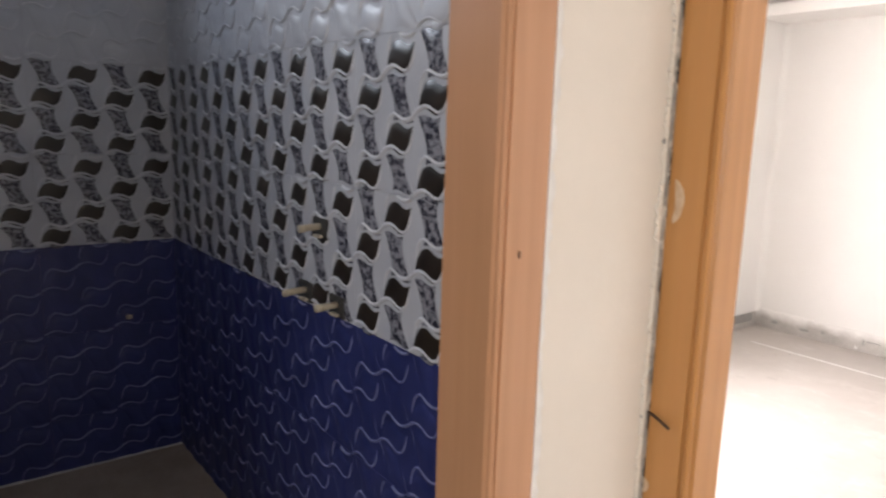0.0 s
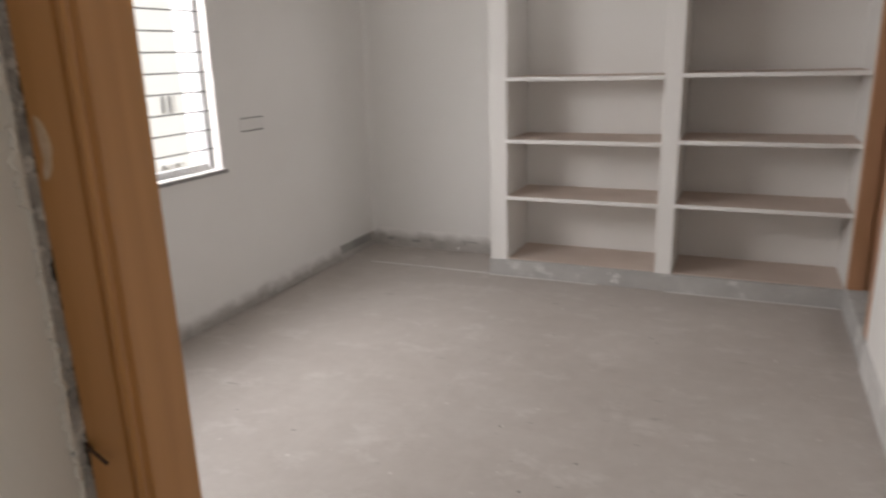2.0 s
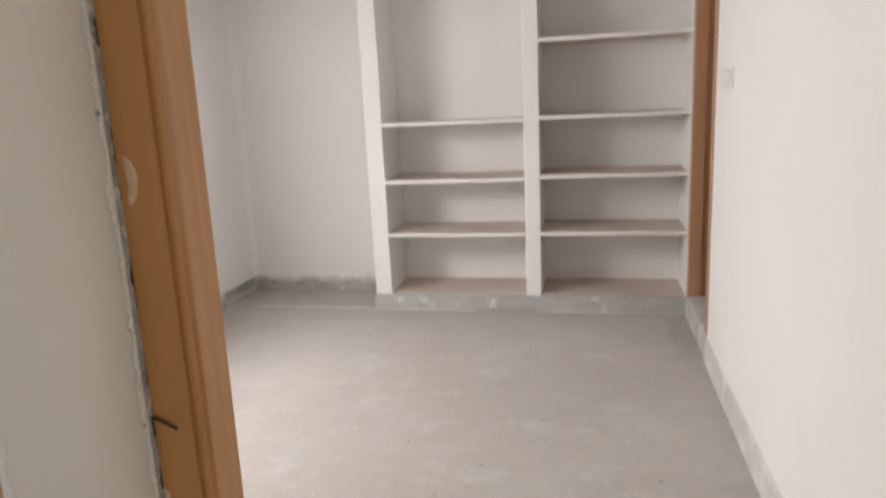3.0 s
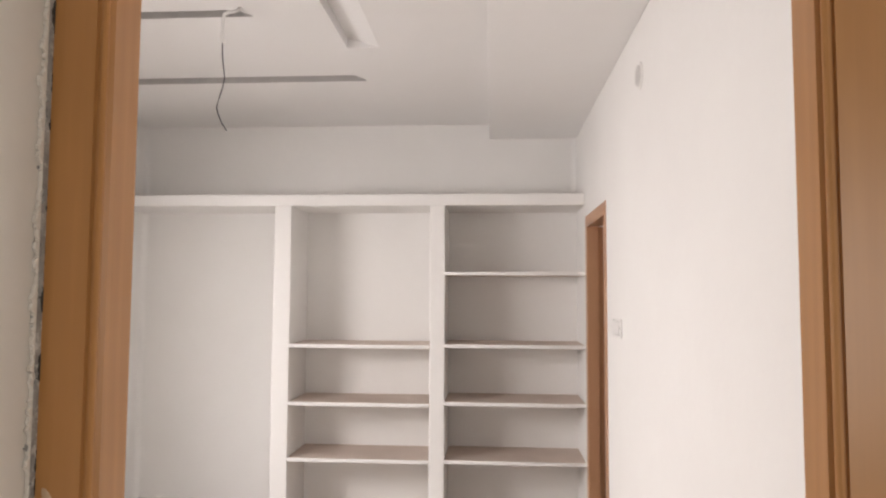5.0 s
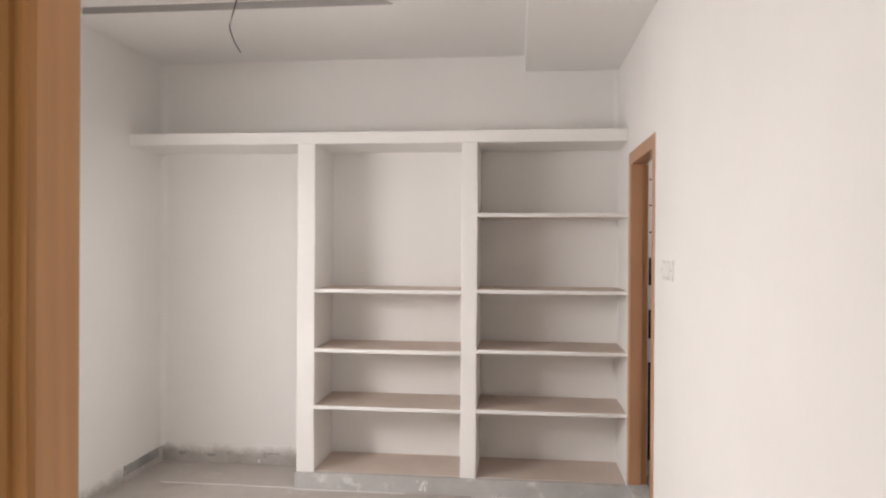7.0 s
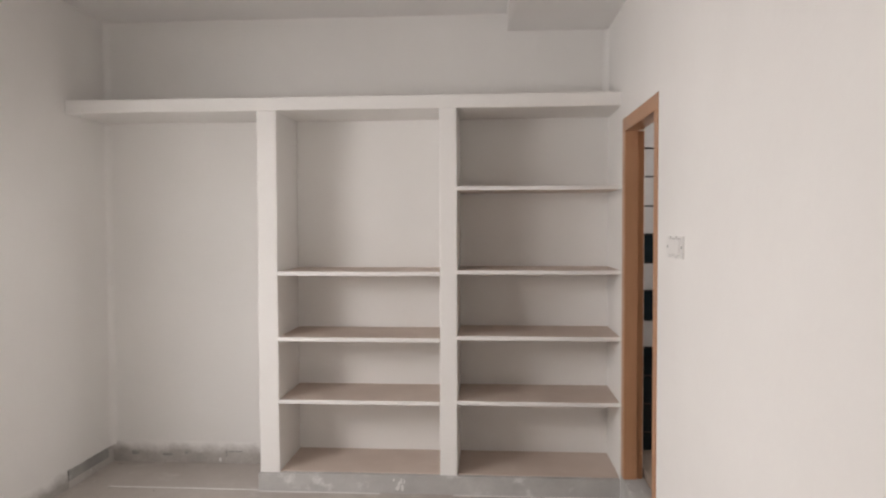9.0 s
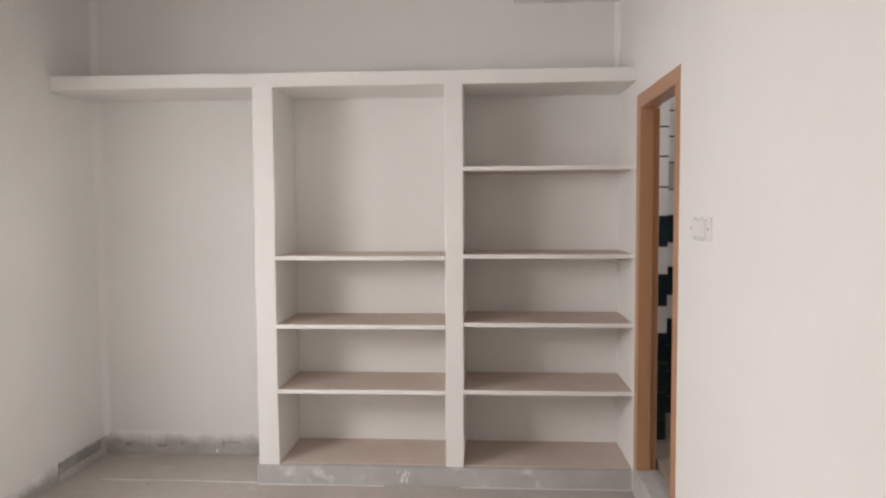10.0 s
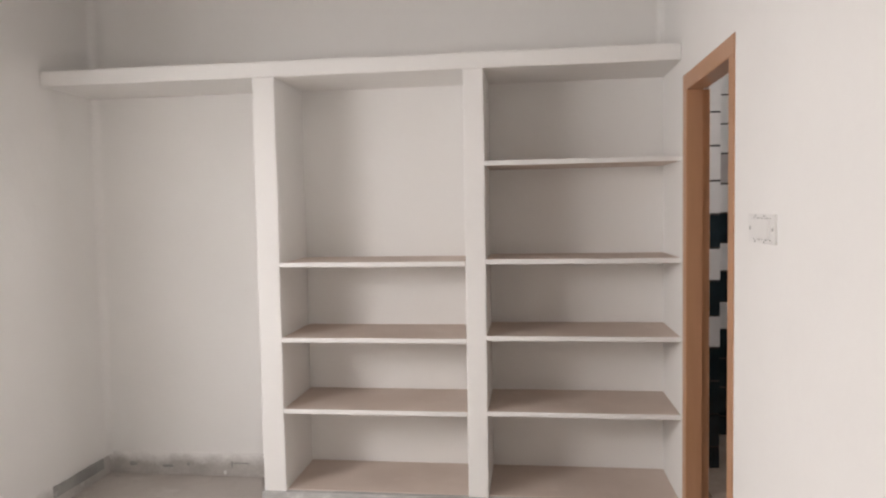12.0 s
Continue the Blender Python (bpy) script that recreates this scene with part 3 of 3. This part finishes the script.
for x, z, tip in ((-1.262, 1.206, 0.056), (-1.338, 1.042, 0.060), (-1.183, 1.040, 0.056)):
    p = holder("pipe_stub", (x, YT, z))
    hole = worn_box(-0.030, 0.032, -0.0062, 0.002, -0.030, 0.020, 0.012, 0.006, 0.002)
    part("hole", hole, DARK_GAP, p, "dark broken hole in the tile")
    part("pipe", tube([(0.004, 0.004, 0), (0.001, -tip * 0.6, -0.002), (0, -tip, -0.004)], 0.0078, 12), PIPE, p, smooth=True)
    part("cap", tube([(0, -tip + 0.012, -0.0034), (0, -tip - 0.001, -0.0041)], 0.0088, 12), PIPE, p, "plain pipe end cap", True)
    part("shard", worn_box(-0.012, 0.016, -0.016, -0.004, -0.026, -0.020, 0.006, 0.003, 0.001), PIPE, p, "broken mortar edge under the pipe")
    tagged(p, "ivory plastic water pipe end sticking out of the tiles", "pipe", "capped water pipes in the bathroom wall")
fleck = bmesh.new()
bmesh.ops.create_icosphere(fleck, subdivisions=2, radius=0.016)
for v in fleck.verts:
    v.co *= 1 + 0.25 * noise.noise(v.co * 90)
bmesh.ops.scale(fleck, vec=(0.4, 0.7, 0.55), verts=fleck.verts)
fleck = finish(fleck, "putty_lump", PIPE)
fleck.location = (XT + 0.006, 0.725, 0.740)
tagged(fleck, "small pale putty lump on the blue tiles", "putty")

# ---- second bathroom tiles ----
ROWS = (0.146, 0.305, 0.475, 0.645, 0.815, 0.976, 1.154, 1.318, 1.488, 1.655, 1.828, 1.995, 2.16, 2.33, 2.50)
wash_wall = bpy.data.objects["wall_washroom"]
shaft = finish(boxes((XR + 0.117, 0.985, 5.012, 5.561, 0.146, ZC - 0.002)), "shaft", DARK_GAP)
structure(shaft, "tiled pipe shaft in the second bathroom corner", "wall")
finish(boxes((0.986, 2.399, 5.555, 5.5615, 0.146, 2.52)), "tile_bed", DARK_GAP, wash_wall, "dark grout bed")


def row_tile(x0, x1, y, z0, z1, material, parent):
    part("tile", boxes((x0 + 0.001, x1 - 0.001, y, y + 0.0105, z0 + 0.005, z1 - 0.005), bevel=0.0012), material, parent)


for z0, z1 in zip(ROWS, ROWS[1:]):
    black = z1 < 0.82 or 0.97 < z0 < 1.0 or 1.31 < z0 < 1.33
    row_tile(XR + 0.117, 0.985, 5.000, z0, z1, T_BLACK if black else T_PLAIN, shaft)
    for k in range(4):
        x0 = 0.987 + 0.35 * k
        tone = T_BLACK if black else T_TAUPE if 1.65 < z0 < 1.66 and k == 0 else T_PLAIN
        row_tile(x0, x0 + 0.35, 5.544, z0, z1, tone, wash_wall)

# ---- ragged cement edges and skirtings ----


def ragged(name, at, n, heights, thick, material, label, category):
    """A band of bare plaster with an uneven edge. at(u, h, d): place for u along it, h across it and d out of the wall."""
    bm = bmesh.new()
    rows = []
    for k in range(n + 1):
        u = k / n
        h = heights(u)
        rows.append([bm.verts.new(at(u, hh, d)) for hh, d in ((0, 0), (0, thick), (h * 0.6, thick), (h * 0.93, thick * 0.8), (h, 0.0))])
    for a, b in zip(rows, rows[1:]):
        for k in range(4):
            bm.faces.new((a[k], a[k + 1], b[k + 1], b[k]))
    bm.faces.new(rows[0])
    bm.faces.new(rows[-1])
    return structure(finish(bm, name, material), label, category)


def rough_height(mean, amp, freq, seed):
    return lambda u: max(0.001, mean + amp * noise.noise((u * freq, seed, 0.3)) + 0.6 * amp * noise.noise((u * freq * 4.1, seed, 2.7)) + 0.4 * amp * noise.noise((u * freq * 13.0, seed, 5.1)))


ragged("baseboard_west", lambda u, h, d: (XL + d, YN + u * (4.70 - YN), h), 160, rough_height(0.125, 0.008, 14, 1), 0.0025, SKIRT_WEST, "grey cement band along the wall foot, fading upward into the wall", "skirting")
ragged("baseboard_bay_side", lambda u, h, d: (XL + d, 4.70 + u * (YB - 4.70), h), 24, rough_height(0.105, 0.006, 5, 2), 0.006, SKIRT, "dusty grey cement skirting in the wardrobe bay", "skirting")
ragged("baseboard_bare_strip", lambda u, h, d: (XL + 0.0055 + d, 4.692 + u * 0.425, 0.050 + h), 60, rough_height(0.060, 0.006, 9, 21), 0.009, CEMENT, "dark grey bare cement strip on the skirting", "skirting")
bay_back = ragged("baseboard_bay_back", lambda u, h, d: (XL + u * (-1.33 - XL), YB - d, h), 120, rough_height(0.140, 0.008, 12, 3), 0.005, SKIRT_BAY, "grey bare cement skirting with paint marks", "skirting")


def blob(name, x, z, w, h, d, seed, material, label):
    """A small uneven patch on the bay's back skirting."""
    bm = bmesh.new()
    bmesh.ops.create_uvsphere(bm, u_segments=16, v_segments=10, radius=1.0)
    for v in bm.verts:
        v.co *= 1 + 0.45 * noise.noise(v.co * 1.7 + Vector((seed, 0, 0)))
    bmesh.ops.scale(bm, vec=(w, d, h), verts=bm.verts)
    ob = part(name, bm, material, bay_back, label, True)
    ob.location = (x, YB - 0.005, z)


blob("hole", -2.316, 0.061, 0.026, 0.013, 0.0012, 1, CEMENT, "dark chipped patch")
blob("hole", -1.969, 0.066, 0.009, 0.010, 0.0010, 2, CEMENT, "small dark hole")
blob("hole", -2.10, 0.052, 0.040, 0.008, 0.0010, 3, CEMENT, "dark chipped patch")
blob("flake", -1.744, 0.022, 0.008, 0.012, 0.0020, 4, WHITE_SPLASH, "white paint flake")
blob("hole", -1.70, 0.068, 0.004, 0.022, 0.0010, 5, CEMENT, "thin crack")
blob("hole", -1.64, 0.078, 0.050, 0.0035, 0.0010, 6, CEMENT, "thin crack")
ragged("baseboard_east", lambda u, h, d: (XR - d, YN + u * (DY0 - YN), h), 140, rough_height(0.135, 0.006, 12, 4), 0.012, SKIRT_PALE, "pale grey cement skirting along the wall", "skirting")
ragged("plaster_edge_bedroom", lambda u, h, d: (XP + 0.0005 + d, YD + 0.003 - h, u * 2.1), 1100, rough_height(0.013, 0.010, 70, 5), 0.003, JOINT, "ragged grey cement joint beside the door frame", "plaster joint")
ragged("plaster_edge_bath", lambda u, h, d: (XP + 0.0005 + d, BY1 - 0.002 + h, u * 2.1), 700, rough_height(0.008, 0.010, 24, 6), 0.004, WHITE_SPLASH, "ragged white plaster edge beside the door frame", "plaster joint")

for x0, x1, y in ((-2.25, -1.34, 4.757), (-1.33, -0.62, YS - 0.0135), (-0.20, 0.73, YS - 0.0135)):
    bm = worn_box(x0, x1, y - 0.0125, y, 0.0002, 0.004, 0.05, 0.0018, 0.001)
    structure(finish(bm, "trim", WHITE_SPLASH), "thin white paint line on the cement floor", "paint line")

# paint splashes on the plinth
random.seed(4)
for k in range(9):
    bm = bmesh.new()
    bmesh.ops.create_icosphere(bm, subdivisions=2, radius=1.0)
    sx, sz = random.uniform(0.004, 0.009), random.uniform(0.008, 0.024)
    bmesh.ops.scale(bm, vec=(sx, 0.0022, sz), verts=bm.verts)
    for v in bm.verts:
        v.co.x += 0.004 * noise.noise((v.co.z * 120, k, 0))
    ob = part("paint_splash", bm, WHITE_SPLASH, wardrobe, "white dried paint drip")
    ob.matrix_parent_inverse = wardrobe_offset
    ob.location = (-0.56 + random.uniform(0, 0.085), YS - 0.0135, random.uniform(0.025, 0.085))

# ---- nail and putty marks on the bedroom door frame ----
nail = finish(tube([(-0.409, YD - 0.001, 1.046), (-0.396, YD - 0.007, 1.047), (-0.380, YD - 0.011, 1.044), (-0.365, YD - 0.013, 1.039)], 0.0022, 8), "nail", RUST, smooth=True)
tagged(nail, "bent rusty nail sticking out of the door frame", "nail")


def smear(x, z, w, h, parent):
    bm = bmesh.new()
    bmesh.ops.create_uvsphere(bm, u_segments=20, v_segments=10, radius=1.0)
    for v in bm.verts:
        v.co.x *= 0.95 + 0.5 * noise.noise((v.co.z * 2.0, 3, 1)) + 0.25 * v.co.z
        v.co.x -= 1.1 * v.co.z * v.co.z
    bmesh.ops.scale(bm, vec=(w, 0.0012, h), verts=bm.verts)
    ob = part("putty_smear", bm, PUTTY, parent, "pale dried putty smear", True)
    ob.location = (x, YD, z)


PUTTY = speckled("dried_putty", (0.53, 0.36, 0.22), (0.68, 0.53, 0.39), 60.0, 0.7, 0.2)
smear(-0.388, 1.350, 0.0075, 0.030, door_1)
smear(-0.402, 0.934, 0.005, 0.013, door_1)

# ---- electrical fittings ----


def switch_plate(name, m, w, h, label):
    """A blank plate on a flush box, facing local -y."""
    e = holder(name)
    part("plate", boxes((-w / 2, w / 2, -0.006, 0.001, -h / 2, h / 2), bevel=0.002), WHITE_PLASTIC, e)
    part("module", boxes((-w * 0.33, w * 0.33, -0.011, -0.005, -h * 0.34, h * 0.34), bevel=0.002), WHITE_PLASTIC, e)
    for sz in (-1, 1):
        for k in range(5):
            x = -w * 0.30 + k * w * 0.15
            part("gap", boxes((x, x + w * (0.11 if k % 2 else 0.06), -0.0068, -0.0055, sz * h * 0.37 - 0.0011, sz * h * 0.37 + 0.0011)), CEMENT, e)
        for sx in (-0.22, 0.12):
            part("screw", boxes((sx * w - 0.003, sx * w + 0.003, -0.0075, -0.0055, sz * h * 0.45 - 0.003, sz * h * 0.45 + 0.003), bevel=0.001), CEMENT, e)
    for sx in (-0.42, 0.42):
        part("screw", boxes((sx * w - 0.004, sx * w + 0.004, -0.0075, -0.0055, -0.005, 0.005), bevel=0.001), CEMENT, e)
    e.matrix_basis = m
    return tagged(e, label, "switch plate")


switch_plate("switch_plate", pose(XR - 0.0005, 3.607, 1.457, 0, 0, -90), 0.245, 0.088, "white blank switch plate on the wall beside the door")


def flush_box(m):
    e = holder("socket_box")
    part("plate", boxes((-0.105, 0.105, -0.003, 0.001, -0.040, 0.040), bevel=0.001), WHITE_PLASTIC, e)
    part("gap", boxes((-0.100, 0.102, -0.0038, -0.0025, 0.034, 0.0385)), DARK_GAP, e)
    part("gap", boxes((-0.100, 0.098, -0.0038, -0.0025, -0.0385, -0.033)), DARK_GAP, e)
    e.matrix_basis = m
    return tagged(e, "white uncovered socket box sunk in the wall", "socket")


flush_box(pose(XL + 0.0005, 3.84, 1.072, 0, 0, 90))

cap = holder("round_cover", (XR - 0.0005, 3.02, 2.515))
cap_turn = pose(0, 0, 0, 0, -90, 0)
for nm, r, h0, h1, m in (("rim", 0.057, 0.0, 0.007, WHITE_PLASTIC), ("disc", 0.045, 0.006, 0.012, SKIRT_PALE)):
    bm = bmesh.new()
    bmesh.ops.create_cone(bm, cap_ends=True, segments=40, radius1=r, radius2=r * 0.95, depth=h1 - h0)
    bmesh.ops.translate(bm, vec=(0, 0, (h0 + h1) / 2), verts=bm.verts)
    bmesh.ops.transform(bm, matrix=cap_turn, verts=bm.verts)
    part(nm, bm, m, cap)
for z in (-0.024, -0.008, 0.008, 0.024):
    part("slot", boxes((-0.0128, -0.0115, -0.032, 0.032, z - 0.002, z + 0.002)), CEMENT, cap, "grey slot")
tagged(cap, "round white vent cover high on the wall", "vent cover")

# ---- fan hook with its loose wire ----
hook = holder("fan_hook", (-1.035, 3.05, ZC))
part("conduit", tube([(0.075, 0, 0.002), (0.07, 0, -0.012), (0.05, 0, -0.018), (0.02, 0, -0.020), (0.004, 0, -0.030), (0, 0, -0.05), (0, 0, -0.15)], 0.0075, 10), WHITE_PLASTIC, hook, "white bent conduit", True)
part("ferrule", boxes((-0.010, 0.010, -0.010, 0.010, -0.158, -0.112), bevel=0.004), WHITE_PLASTIC, hook)
wire = [(0, 0, -0.155), (0.001, 0, -0.20), (0.004, 0.002, -0.245), (0.010, 0.003, -0.285), (0.013, 0.002, -0.315), (0.006, 0, -0.355), (-0.006, -0.003, -0.40), (-0.016, -0.003, -0.435),
        (-0.017, 0, -0.452), (-0.006, 0.002, -0.485), (0.006, 0.004, -0.512), (0.026, 0.006, -0.542)]
part("wire", tube(wire, 0.0028, 6), WIRE, hook, "thin black loose wire", True)
tagged(hook, "ceiling fan hook with a black wire hanging down", "fan hook")

# knot in the bathroom door frame
bm = bmesh.new()
bmesh.ops.create_uvsphere(bm, u_segments=14, v_segments=8, radius=1.0)
bmesh.ops.scale(bm, vec=(0.0005, 0.0026, 0.005), verts=bm.verts)
knot = part("knot", bm, KNOT, door_2, "small dark knot", True)
knot.location = (XP + 0.003, 0.698, 1.300)

# ---- crumbs on the floor ----


def crumbs():
    random.seed(11)
    bm = bmesh.new()
    for k in range(70):
        x, y = random.uniform(-2.3, 0.68), random.uniform(1.2, 4.65)
        r = random.choice((0.002, 0.003, 0.004, 0.006))
        ret = bmesh.ops.create_icosphere(bm, subdivisions=1, radius=r)
        for v in ret["verts"]:
            v.co *= 1 + 0.5 * noise.noise(v.co * 400 + Vector((k, 0, 0)))
            v.co.x *= random.uniform(0.9, 1.6)
            v.co.z = v.co.z * 0.35 + r * 0.3
        bmesh.ops.translate(bm, vec=(x, y, 0), verts=ret["verts"])
    for x, y, r in ((-2.234, 4.732, 0.011), (-1.379, 2.554, 0.005), (-1.95, 4.70, 0.006)):
        ret = bmesh.ops.create_icosphere(bm, subdivisions=2, radius=r)
        for v in ret["verts"]:
            v.co *= 1 + 0.5 * noise.noise(v.co * 150)
            v.co.z = v.co.z * 0.4 + r * 0.3
        bmesh.ops.translate(bm, vec=(x, y, 0), verts=ret["verts"])
    return tagged(finish(bm, "plaster_crumbs", CRUMB), "small grey plaster crumbs scattered over the cement floor", "crumbs", kind="stuff")


def crumb_material():
    m, t, b = mat("plaster_crumb", 0.9)
    g = t.nodes.new("ShaderNodeNewGeometry")
    t.links.new(ramp(t, g.outputs["Random Per Island"], [(0.0, (0.20, 0.185, 0.17)), (0.5, (0.36, 0.34, 0.31)), (1.0, (0.66, 0.64, 0.61))]), b.inputs["Base Color"])
    return m


CRUMB = crumb_material()
crumbs()

# ---- plaster lips and rounded corners ----
ragged("plaster_gap", lambda u, h, d: (XP + 0.0012 + d, YD + 0.003 - h, u * 2.1), 900, rough_height(0.003, 0.007, 50, 13), 0.0030, DARK_GAP, "dark broken gap between plaster and door frame", "plaster joint")
ragged("plaster_lip", lambda u, h, d: (XP + 0.0008 + d, YD - 0.013 - h, u * 2.1), 1100, rough_height(0.004, 0.009, 75, 8), 0.0045, HALL_PAINT, "lumpy cream plaster edge beside the door frame", "plaster joint")


def fillet(name, corner, a, b, z0, z1, r=0.045, n=12):
    """A rounded plaster corner: corner and the two signs that lead into the room."""
    x, y = corner
    prof = [(x, y)] + [(x + a * r * (1 - math.sin(t)), y + b * r * (1 - math.cos(t))) for t in (math.pi / 2 * k / n for k in range(n + 1))]
    ob = finish(prism(prof, "z", z0, z1), name, PAINT, smooth=True)
    ob.data.set_sharp_from_angle(angle=radians(35))
    return structure(ob, "softly rounded white plaster corner", "wall corner")


fillet("corner_bay", (XL + 0.0005, YB - 0.0005), 1, -1, 0.115, 2.206)
fillet("corner_loft", (XL + 0.0005, YB - 0.0005), 1, -1, 2.285, ZC - 0.001)
fillet("corner_loft_east", (XR - 0.0005, YB - 0.0005), -1, -1, 2.285, 2.749)
